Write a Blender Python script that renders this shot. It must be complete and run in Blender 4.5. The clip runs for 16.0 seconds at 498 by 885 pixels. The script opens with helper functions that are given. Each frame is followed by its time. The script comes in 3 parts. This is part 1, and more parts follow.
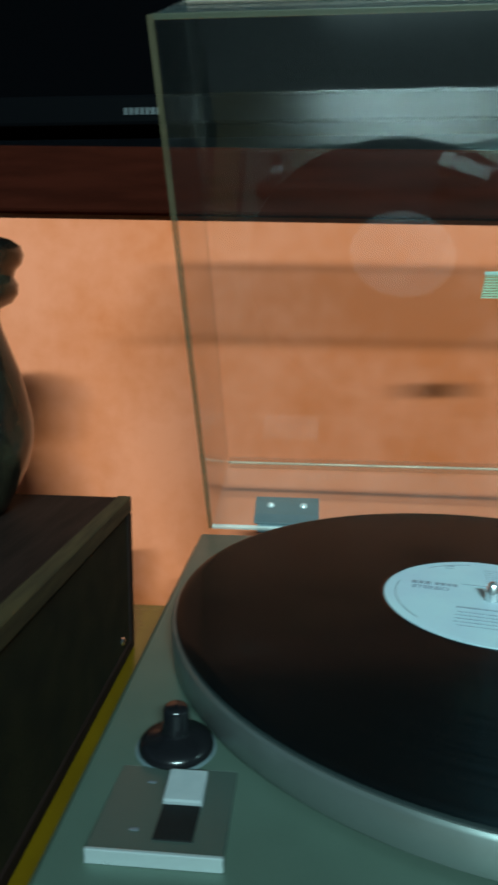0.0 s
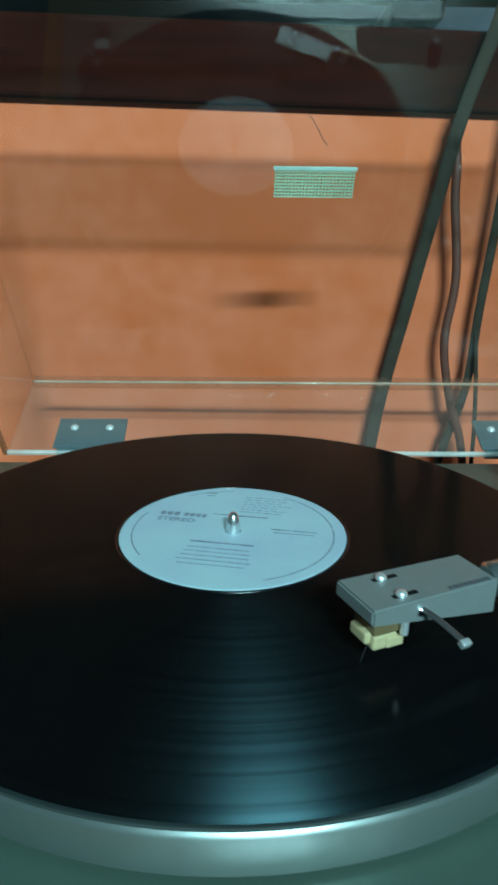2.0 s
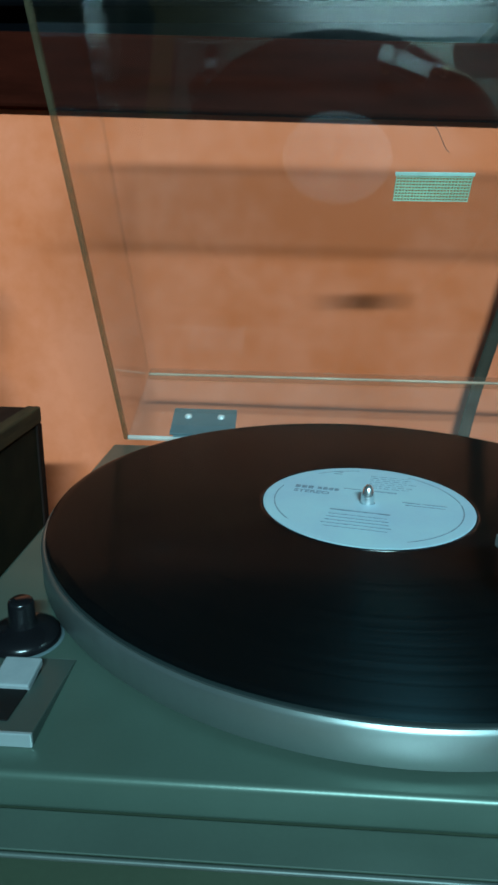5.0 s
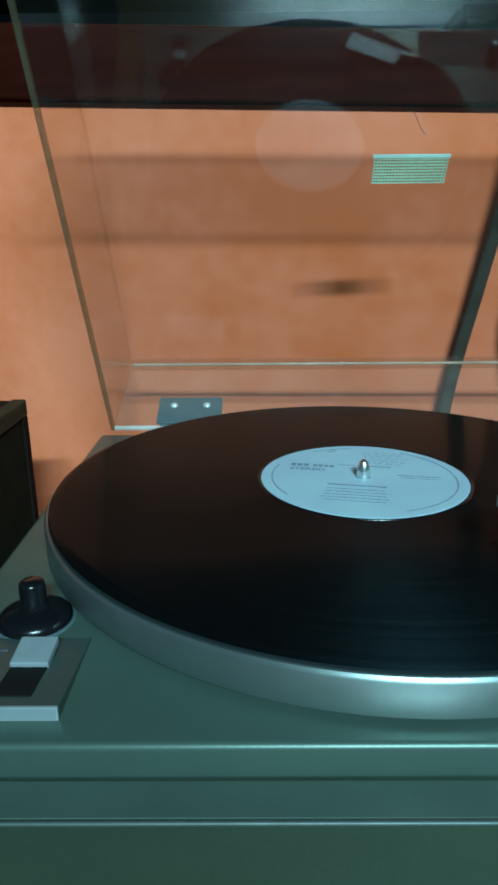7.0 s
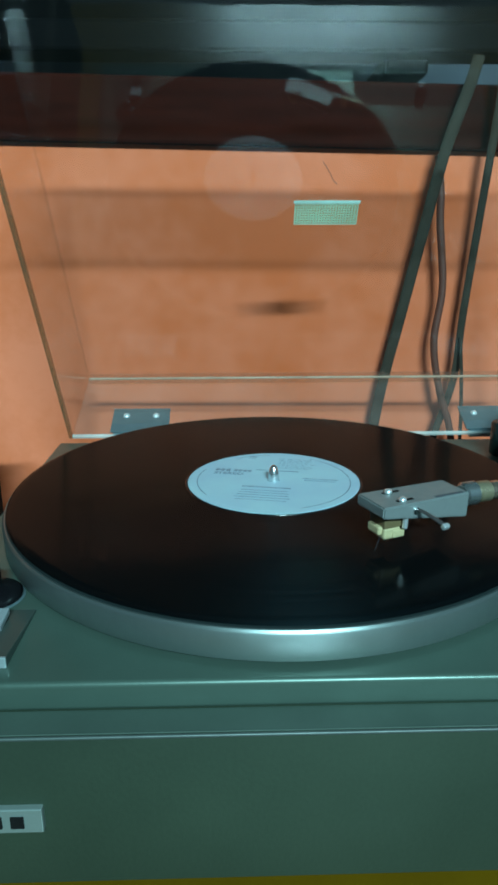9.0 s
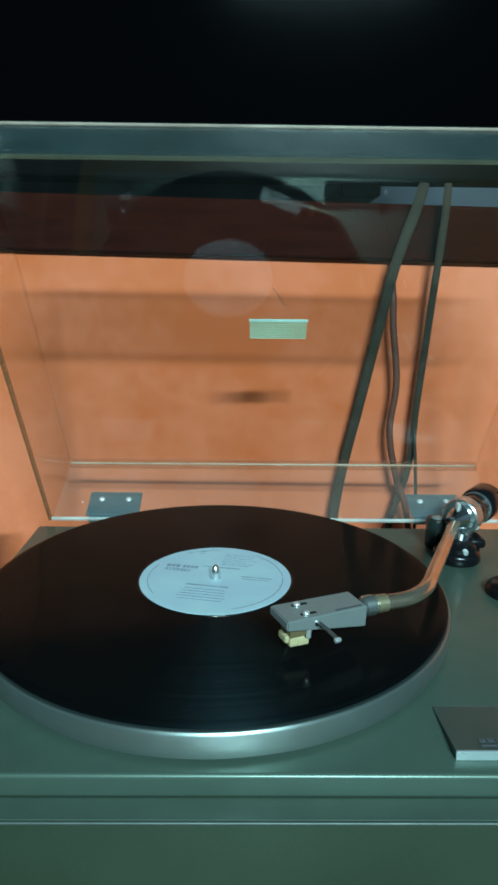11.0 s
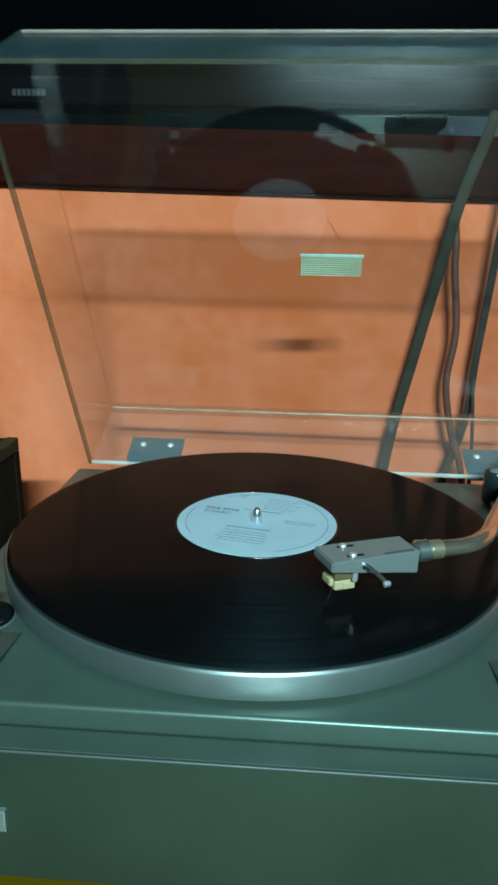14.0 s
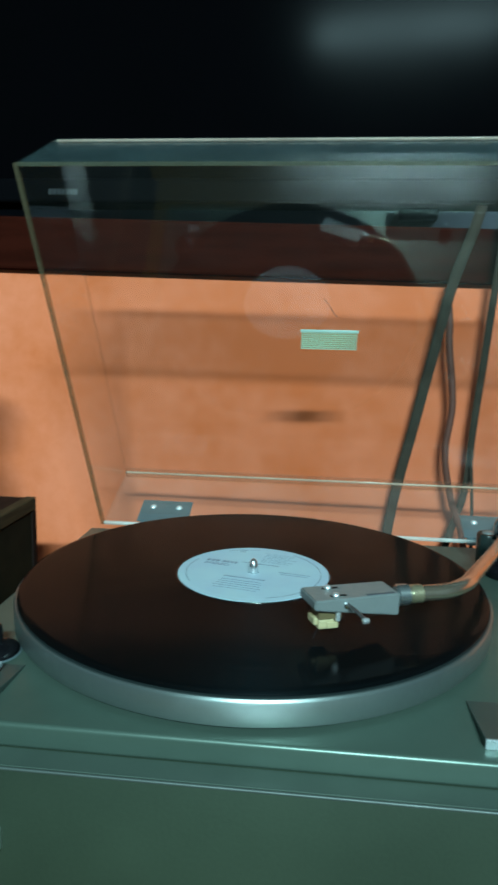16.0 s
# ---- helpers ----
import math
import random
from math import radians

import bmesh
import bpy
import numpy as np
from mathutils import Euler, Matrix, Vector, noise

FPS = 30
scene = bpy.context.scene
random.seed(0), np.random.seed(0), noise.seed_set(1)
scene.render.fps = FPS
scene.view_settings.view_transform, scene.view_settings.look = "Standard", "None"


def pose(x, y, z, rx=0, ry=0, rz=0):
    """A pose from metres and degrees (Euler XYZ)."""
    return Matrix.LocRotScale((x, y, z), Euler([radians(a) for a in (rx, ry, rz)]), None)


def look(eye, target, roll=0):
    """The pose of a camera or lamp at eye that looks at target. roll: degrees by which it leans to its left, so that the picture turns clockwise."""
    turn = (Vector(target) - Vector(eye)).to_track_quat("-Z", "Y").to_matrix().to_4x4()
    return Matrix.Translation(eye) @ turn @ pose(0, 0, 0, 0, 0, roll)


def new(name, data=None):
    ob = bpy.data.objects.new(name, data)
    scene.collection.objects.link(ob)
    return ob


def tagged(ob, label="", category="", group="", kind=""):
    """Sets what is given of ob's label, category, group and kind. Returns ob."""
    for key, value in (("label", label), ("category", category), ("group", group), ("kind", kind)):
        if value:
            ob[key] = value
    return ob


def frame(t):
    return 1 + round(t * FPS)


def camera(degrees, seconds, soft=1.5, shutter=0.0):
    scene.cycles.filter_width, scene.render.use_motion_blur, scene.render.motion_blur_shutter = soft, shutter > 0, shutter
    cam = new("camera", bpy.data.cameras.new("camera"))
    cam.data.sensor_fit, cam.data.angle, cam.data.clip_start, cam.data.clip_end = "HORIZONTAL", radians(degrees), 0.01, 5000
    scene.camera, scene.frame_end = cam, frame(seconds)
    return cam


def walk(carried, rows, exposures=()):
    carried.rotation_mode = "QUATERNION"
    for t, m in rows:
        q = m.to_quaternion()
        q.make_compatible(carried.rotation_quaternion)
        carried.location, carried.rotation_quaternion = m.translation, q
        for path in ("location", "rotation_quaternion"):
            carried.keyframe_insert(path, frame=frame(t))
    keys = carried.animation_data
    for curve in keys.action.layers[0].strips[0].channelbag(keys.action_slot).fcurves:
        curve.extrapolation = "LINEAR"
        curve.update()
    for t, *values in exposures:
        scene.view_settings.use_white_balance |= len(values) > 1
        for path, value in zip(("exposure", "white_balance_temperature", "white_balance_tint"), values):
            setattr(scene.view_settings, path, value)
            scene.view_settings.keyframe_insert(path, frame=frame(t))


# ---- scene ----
cam = camera(41.73, 16.0, soft=2.8, shutter=0.8)
# seconds, eye x, y, z, turn to the left, tilt up, lean to the right
ROWS = [
    (0, -0.0922, -0.3024, 0.1291, 4.71, -10.31, -0.53),
    (0.5, -0.0678, -0.3056, 0.1335, 2.36, -10.05, -0.60),
    (1, -0.0270, -0.2954, 0.1373, -0.04, -11.47, 0.28),
    (1.5, -0.0080, -0.2755, 0.1371, -0.59, -14.28, -0.01),
    (2, 0.0008, -0.2666, 0.1309, -1.26, -18.40, -0.65),
    (2.5, 0.0107, -0.2696, 0.1312, -0.70, -18.90, -0.97),
    (3, 0.0134, -0.2613, 0.1281, 0.57, -19.32, -0.80),
    (3.5, 0.0089, -0.2572, 0.1290, 1.34, -20.89, -0.68),
    (4, -0.0204, -0.2781, 0.1193, 3.30, -19.15, -0.86),
    (6.5, -0.0510, -0.3037, 0.1221, 1.43, -16.42, -0.02),
    (7, -0.0545, -0.3042, 0.1125, 0.36, -17.19, 0.45),
    (7.5, -0.0472, -0.3162, 0.1129, -1.18, -17.46, -0.11),
    (8, -0.0340, -0.3333, 0.1201, -1.79, -18.50, 0.56),
    (10.5, -0.0104, -0.3964, 0.1754, -1.02, -14.13, -0.80),
    (11, 0.0168, -0.4041, 0.1939, -0.67, -13.91, -0.62),
    (11.5, 0.0139, -0.4110, 0.1965, 0.79, -15.01, -0.79),
    (12, 0.0260, -0.4380, 0.1920, 1.09, -14.33, -1.09),
    (12.5, 0.0251, -0.4493, 0.1925, 2.59, -14.56, -1.50),
    (13, 0.0150, -0.4178, 0.1840, 3.03, -15.55, -1.87),
    (13.5, 0.0174, -0.3936, 0.1777, 3.59, -16.80, -0.84),
    (14, 0.0176, -0.3844, 0.1667, 3.51, -16.57, -1.11),
    (14.5, 0.0136, -0.3840, 0.1680, 4.62, -14.46, -0.68),
    (15, 0.0219, -0.3940, 0.1705, 5.49, -13.10, 1.06),
    (15.5, 0.0288, -0.4117, 0.1665, 7.33, -11.05, -1.80),
    (16, 0.0364, -0.4181, 0.1560, 5.66, -9.17, -1.35),
]
walk(cam, [(t, pose(x, y, z, 90 + pitch, 0, yaw) @ pose(0, 0, 0, 0, 0, -roll)) for t, x, y, z, yaw, pitch, roll in ROWS], exposures=[(0, -0.02, 6600, 10), (1, -0.03, 6400, 9), (2, -0.1, 6150, 6), (3, -0.18, 5930, 5), (4, -0.18, 5880, 5), (6.5, -0.17, 5800, 9), (8, -0.13, 5750, 5), (10.5, 0.02, 6320, 10), (16, 0.04, 6380, 11)])

# ---- light ----
world = bpy.data.worlds.new("world")
world.use_nodes = True
world.node_tree.nodes["Background"].inputs[0].default_value = (0.55, 0.75, 0.85, 1)
world.node_tree.nodes["Background"].inputs[1].default_value = 0.0
scene.world = world
scene.view_settings.exposure = 0.0


def tube_lamp(name, place, target, length, width, watts, colour):
    """The light of a fluorescent tube that hangs level in front of the table."""
    data = bpy.data.lights.new(name, "AREA")
    data.shape, data.size, data.size_y, data.energy, data.color = "RECTANGLE", length, width, watts, colour
    ob = new(name, data)
    ob.matrix_world = look(place, target)
    return ob


tube_lamp("room_lamp_light", (0.40, -2.35, 1.57), (0.05, 0.1, 0.0), 0.85, 0.07, 150.0, (0.57, 0.96, 1.0))


# ---- materials ----
def material(name, colour, rough=0.5, metal=0.0, second=None, scale=40.0, amount=0.5, grain=600.0, bump=0.05,
             stretch=(1, 1, 1), coat=0.0, rough_var=0.1, specular=0.5):
    """Two colours mixed by coarse and fine noise, with grain in relief."""
    m = bpy.data.materials.new(name)
    m.use_nodes = True
    nodes, links = m.node_tree.nodes, m.node_tree.links
    p = nodes["Principled BSDF"]
    second = second or tuple(c * 0.75 for c in colour)
    coord = nodes.new("ShaderNodeTexCoord")
    mapping = nodes.new("ShaderNodeMapping")
    mapping.inputs["Scale"].default_value = stretch
    links.new(coord.outputs["Object"], mapping.inputs[0])
    big = nodes.new("ShaderNodeTexNoise")
    big.inputs["Scale"].default_value, big.inputs["Detail"].default_value = scale, 5
    fine = nodes.new("ShaderNodeTexNoise")
    fine.inputs["Scale"].default_value, fine.inputs["Detail"].default_value = grain, 3
    for n in (big, fine):
        links.new(mapping.outputs[0], n.inputs["Vector"])
    ramp = nodes.new("ShaderNodeMapRange")
    ramp.inputs["From Min"].default_value, ramp.inputs["From Max"].default_value = 0.35, 0.68
    ramp.inputs["To Max"].default_value = amount
    add = nodes.new("ShaderNodeMath")
    add.operation = "MULTIPLY_ADD"
    add.inputs[1].default_value = 0.25
    links.new(fine.outputs["Fac"], add.inputs[0])
    links.new(big.outputs["Fac"], add.inputs[2])
    sub = nodes.new("ShaderNodeMath")
    sub.operation = "SUBTRACT"
    sub.inputs[1].default_value = 0.125
    links.new(add.outputs[0], sub.inputs[0])
    links.new(sub.outputs[0], ramp.inputs["Value"])
    mix = nodes.new("ShaderNodeMix")
    mix.data_type = "RGBA"
    mix.inputs[6].default_value, mix.inputs[7].default_value = (*colour, 1), (*second, 1)
    links.new(ramp.outputs[0], mix.inputs[0])
    links.new(mix.outputs[2], p.inputs["Base Color"])
    rr = nodes.new("ShaderNodeMapRange")
    rr.inputs["To Min"].default_value, rr.inputs["To Max"].default_value = max(0.02, rough - rough_var), min(1, rough + rough_var)
    links.new(big.outputs["Fac"], rr.inputs["Value"])
    links.new(rr.outputs[0], p.inputs["Roughness"])
    p.inputs["Metallic"].default_value = metal
    p.inputs["Coat Weight"].default_value = coat
    p.inputs["Specular IOR Level"].default_value = specular
    if bump:
        b = nodes.new("ShaderNodeBump")
        b.inputs["Strength"].default_value, b.inputs["Distance"].default_value = bump, 0.001
        links.new(fine.outputs["Fac"], b.inputs["Height"])
        links.new(b.outputs[0], p.inputs["Normal"])
    return m


def acrylic(name, tint, gloss_rough=0.02, haze=0.0, haze_colour=(0.5, 0.5, 0.45)):
    """Thin clear plastic: straight-through light, a little dusty haze, and gloss that grows towards grazing."""
    m = bpy.data.materials.new(name)
    m.use_nodes = True
    nodes, links = m.node_tree.nodes, m.node_tree.links
    nodes.clear()
    out = nodes.new("ShaderNodeOutputMaterial")
    clear = nodes.new("ShaderNodeBsdfTransparent")
    clear.inputs[0].default_value = (*tint, 1)
    dust = nodes.new("ShaderNodeBsdfDiffuse")
    dust.inputs[0].default_value = (*haze_colour, 1)
    coord = nodes.new("ShaderNodeTexCoord")
    spots = nodes.new("ShaderNodeTexNoise")
    spots.inputs["Scale"].default_value, spots.inputs["Detail"].default_value = 35, 8
    links.new(coord.outputs["Object"], spots.inputs["Vector"])
    amount = nodes.new("ShaderNodeMapRange")
    amount.inputs["From Min"].default_value, amount.inputs["From Max"].default_value = 0.3, 0.75
    amount.inputs["To Min"].default_value, amount.inputs["To Max"].default_value = haze * 0.75, haze * 1.3
    links.new(spots.outputs["Fac"], amount.inputs["Value"])
    body = nodes.new("ShaderNodeMixShader")
    links.new(amount.outputs[0], body.inputs[0])
    links.new(clear.outputs[0], body.inputs[1])
    links.new(dust.outputs[0], body.inputs[2])
    gloss = nodes.new("ShaderNodeBsdfGlossy")
    gloss.inputs["Roughness"].default_value = gloss_rough
    facing = nodes.new("ShaderNodeLayerWeight")
    facing.inputs["Blend"].default_value = 0.5
    power = nodes.new("ShaderNodeMath")
    power.operation = "POWER"
    power.inputs[1].default_value = 4.0
    links.new(facing.outputs["Facing"], power.inputs[0])
    fac = nodes.new("ShaderNodeMapRange")
    fac.inputs["To Min"].default_value, fac.inputs["To Max"].default_value = 0.034, 0.70
    links.new(power.outputs[0], fac.inputs["Value"])
    mix = nodes.new("ShaderNodeMixShader")
    links.new(fac.outputs[0], mix.inputs[0])
    links.new(body.outputs[0], mix.inputs[1])
    links.new(gloss.outputs[0], mix.inputs[2])
    links.new(mix.outputs[0], out.inputs[0])
    return m


ORANGE = material("orange_paint", (0.80, 0.20, 0.09), 0.6, 0, (0.63, 0.112, 0.016), 5, 1.0, 70, 0.08)
DARK_RED_WOOD = material("dark_red_wood", (0.030, 0.0046, 0.0022), 0.9, 0, (0.017, 0.0027, 0.0013), 14, 0.8, 160, 0.1, (1, 8, 8), specular=0.03)
YELLOW_CLOTH = material("yellow_oilcloth", (0.115, 0.064, 0.002), 0.24, 0, (0.085, 0.046, 0.0015), 22, 0.6, 300, 0.08, rough_var=0.05, specular=0.75)
GREY_PLATE = material("grey_satin_plate", (0.078, 0.115, 0.092), 0.37, 0.42, (0.061, 0.092, 0.072), 30, 0.6, 900, 0.03, specular=0.45)
PANEL_GREY = material("panel_grey", (0.056, 0.076, 0.066), 0.42, 0.3, (0.045, 0.062, 0.053), 30, 0.6, 900, 0.03, specular=0.4)
BASE_GREY = material("base_grey_vinyl", (0.030, 0.044, 0.028), 0.55, 0.0, (0.018, 0.028, 0.017), 9, 0.9, 500, 0.08, specular=0.3)
LEDGE_GREY = material("ledge_grey", (0.06, 0.085, 0.068), 0.5, 0.2, (0.046, 0.066, 0.053), 25, 0.7, 700, 0.04)
ALUMINIUM = material("brushed_aluminium", (0.55, 0.59, 0.58), 0.27, 0.93, (0.47, 0.51, 0.50), 60, 0.4, 700, 0.02)
HINGE_STEEL = material("hinge_steel", (0.15, 0.2, 0.215), 0.35, 0.5, (0.11, 0.155, 0.17), 90, 0.5, 700, 0.02)
BADGE_METAL = material("badge_metal", (0.24, 0.28, 0.26), 0.4, 0.5, (0.19, 0.225, 0.205), 90, 0.5, 700, 0.02)
BRIGHT_EDGE = material("polished_edge", (0.46, 0.51, 0.52), 0.3, 0.6, (0.38, 0.42, 0.43), 60, 0.4, 500, 0.02)
BRIGHT_SCREW = material("bright_screw", (0.85, 0.87, 0.87), 0.3, 0.75, (0.7, 0.72, 0.72), 300, 0.4, 900, 0.02)
TRIM_METAL = material("edge_trim_metal", (0.068, 0.085, 0.076), 0.45, 0.3, (0.048, 0.06, 0.054), 90, 0.6, 700, 0.02)
HINGE_SCREW = material("hinge_screw", (0.85, 0.88, 0.88), 0.2, 0.55, (0.75, 0.78, 0.78), 300, 0.4, 900, 0.02, rough_var=0.04)
BRASS = material("worn_brass", (0.5, 0.43, 0.28), 0.3, 0.8, (0.4, 0.34, 0.2), 200, 0.5, 900, 0.02)
SPINDLE_STEEL = material("spindle_steel", (0.8, 0.82, 0.82), 0.22, 0.95, (0.7, 0.72, 0.72), 300, 0.4, 900, 0.01)
CHROME = material("chrome", (0.75, 0.77, 0.78), 0.12, 1.0, (0.62, 0.64, 0.66), 90, 0.5, 500, 0.01, rough_var=0.05)
COPPER_TUBE = material("worn_plated_tube", (0.68, 0.56, 0.42), 0.2, 0.92, (0.5, 0.34, 0.23), 45, 0.7, 500, 0.01, rough_var=0.05)
DARK_METAL = material("dark_lift_metal", (0.16, 0.145, 0.14), 0.35, 0.7, (0.1, 0.09, 0.09), 200, 0.5, 900, 0.02)
HEADSHELL_GREY = material("headshell_grey", (0.26, 0.28, 0.275), 0.42, 0.5, (0.22, 0.24, 0.235), 200, 0.4, 1500, 0.03)
BLACK_PLASTIC = material("black_plastic", (0.005, 0.005, 0.006), 0.2, 0, (0.004, 0.004, 0.005), 80, 0.5, 900, 0.02, specular=0.35)
DARK_GREEN_PLASTIC = material("dark_green_plastic", (0.012, 0.02, 0.018), 0.22, 0, (0.008, 0.013, 0.012), 80, 0.5, 900, 0.02)
BLACK_MATT = material("black_matt", (0.005, 0.005, 0.005), 0.7, 0, (0.009, 0.009, 0.009), 80, 0.5, 900, 0.05, specular=0.15)
MAT_RUBBER = material("mat_rubber", (0.011, 0.017, 0.017), 0.5, 0, (0.008, 0.012, 0.012), 80, 0.5, 900, 0.05, specular=0.3)
VINYL_BEAD = material("vinyl_bead", (0.004, 0.004, 0.005), 0.16, 0, (0.003, 0.003, 0.004), 80, 0.5, 900, 0.0, rough_var=0.04, specular=0.4)
IVORY = material("ivory_plastic", (0.44, 0.36, 0.2), 0.45, 0, (0.36, 0.29, 0.15), 200, 0.5, 900, 0.02)
BROWN_PLASTIC = material("brown_plastic", (0.13, 0.095, 0.045), 0.45, 0, (0.1, 0.07, 0.03), 200, 0.5, 900, 0.02)
WHITE_TILE = material("pale_switch", (0.26, 0.285, 0.295), 0.45, 0.2, (0.2, 0.225, 0.235), 150, 0.5, 900, 0.02, specular=0.3)
SPEAKER_WOOD = material("dark_veneer", (0.015, 0.0075, 0.006), 0.7, 0, (0.008, 0.004, 0.003), 18, 0.9, 260, 0.12, (9, 1, 9), specular=0.08)
SPEAKER_TRIM = material("pale_trim_wood", (0.040, 0.026, 0.011), 0.7, 0, (0.02, 0.013, 0.006), 30, 0.8, 400, 0.1, (9, 1, 9), specular=0.2)
GRILLE_CLOTH = material("speaker_front", (0.014, 0.011, 0.0045), 0.8, 0, (0.007, 0.0055, 0.0025), 45, 0.9, 1600, 0.5, specular=0.12)
TV_BLACK = material("tv_bezel", (0.002, 0.002, 0.0025), 0.5, 0, (0.0015, 0.0015, 0.002), 50, 0.4, 700, 0.02, specular=0.01)
SCREEN = material("tv_screen", (0.0012, 0.0012, 0.0016), 0.14, 0, (0.001, 0.001, 0.0012), 10, 0.4, 300, 0.0, rough_var=0.03, specular=0.004)
SILVER_PRINT = material("silver_print", (0.03, 0.032, 0.035), 0.5, 0.2, (0.02, 0.022, 0.024), 200, 0.4, 900, 0.0)
DARK_PRINT = material("dark_print", (0.06, 0.065, 0.075), 0.6, 0, (0.09, 0.095, 0.11), 300, 0.6, 900, 0.0)
INK = material("label_ink", (0.13, 0.16, 0.2), 0.6, 0, (0.26, 0.31, 0.36), 500, 0.8, 1500, 0.0)
PAPER = material("label_paper", (0.365, 0.49, 0.53), 0.55, 0, (0.325, 0.405, 0.49), 28, 0.8, 900, 0.03)
CABLE_BLACK = material("cable_black", (0.048, 0.038, 0.028), 0.9, 0, (0.034, 0.027, 0.02), 60, 0.5, 500, 0.03, specular=0.1)
CABLE_BROWN = material("cable_brown", (0.13, 0.04, 0.026), 0.6, 0, (0.09, 0.03, 0.02), 60, 0.5, 500, 0.03)
VASE_GLAZE = material("dark_vase_glaze", (0.006, 0.005, 0.004), 0.2, 0, (0.03, 0.024, 0.014), 45, 0.9, 300, 0.1)
ROOM_WALL = material("room_plaster", (0.07, 0.08, 0.1), 0.8, 0, (0.055, 0.065, 0.085), 3, 0.6, 60, 0.1)
ROOM_FLOOR = material("room_floor", (0.07, 0.06, 0.06), 0.6, 0, (0.05, 0.045, 0.045), 5, 0.6, 60, 0.1)
CEILING_PAINT = material("ceiling_paint", (0.16, 0.18, 0.2), 0.8, 0, (0.13, 0.15, 0.17), 4, 0.6, 60, 0.1)
ACRYLIC = acrylic("clear_acrylic", (0.978, 0.974, 0.967), 0.015, 0.007, (0.42, 0.50, 0.47))
ACRYLIC_DUSTY = acrylic("dusty_acrylic", (0.945, 0.945, 0.94), 0.05, 0.05, (0.26, 0.42, 0.44))
# cut edge with the lamp's gloss painted in as strong pale haze
ACRYLIC_LIT_EDGE = acrylic("acrylic_lit_edge", (0.8, 0.8, 0.76), 0.1, 0.42, (0.85, 0.84, 0.79))
STICKER_GREEN = acrylic("sticker_green_film", (0.95, 0.97, 0.94), 0.3, 0.2, (0.24, 0.66, 0.34))
STICKER_PALE = acrylic("sticker_pale_film", (0.94, 0.95, 0.93), 0.3, 0.34, (0.70, 0.92, 0.72))
STICKER_BORDER = acrylic("sticker_border_film", (0.9, 0.92, 0.88), 0.3, 0.62, (0.66, 0.88, 0.80))
ACRYLIC_BACK = acrylic("hazy_acrylic", (0.965, 0.96, 0.95), 0.03, 0.034, (0.85, 0.66, 0.58))
# nearly invisible, tinted just enough to darken the light passing through
ACRYLIC_SHADOW_STRIP = acrylic("acrylic_shadow_strip", (0.90, 0.87, 0.83), 0.06, 0.025, (0.8, 0.6, 0.5))
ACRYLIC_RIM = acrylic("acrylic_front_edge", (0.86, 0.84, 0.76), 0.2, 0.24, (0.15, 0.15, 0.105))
# corner seams: the light they catch is put in as pale haze
ACRYLIC_SEAM_GLINT = acrylic("acrylic_seam_glint", (0.86, 0.82, 0.78), 0.08, 0.4, (1.0, 0.74, 0.6))
ACRYLIC_EDGE = acrylic("acrylic_cut_edge", (0.74, 0.67, 0.53), 0.2, 0.3, (0.19, 0.155, 0.095))


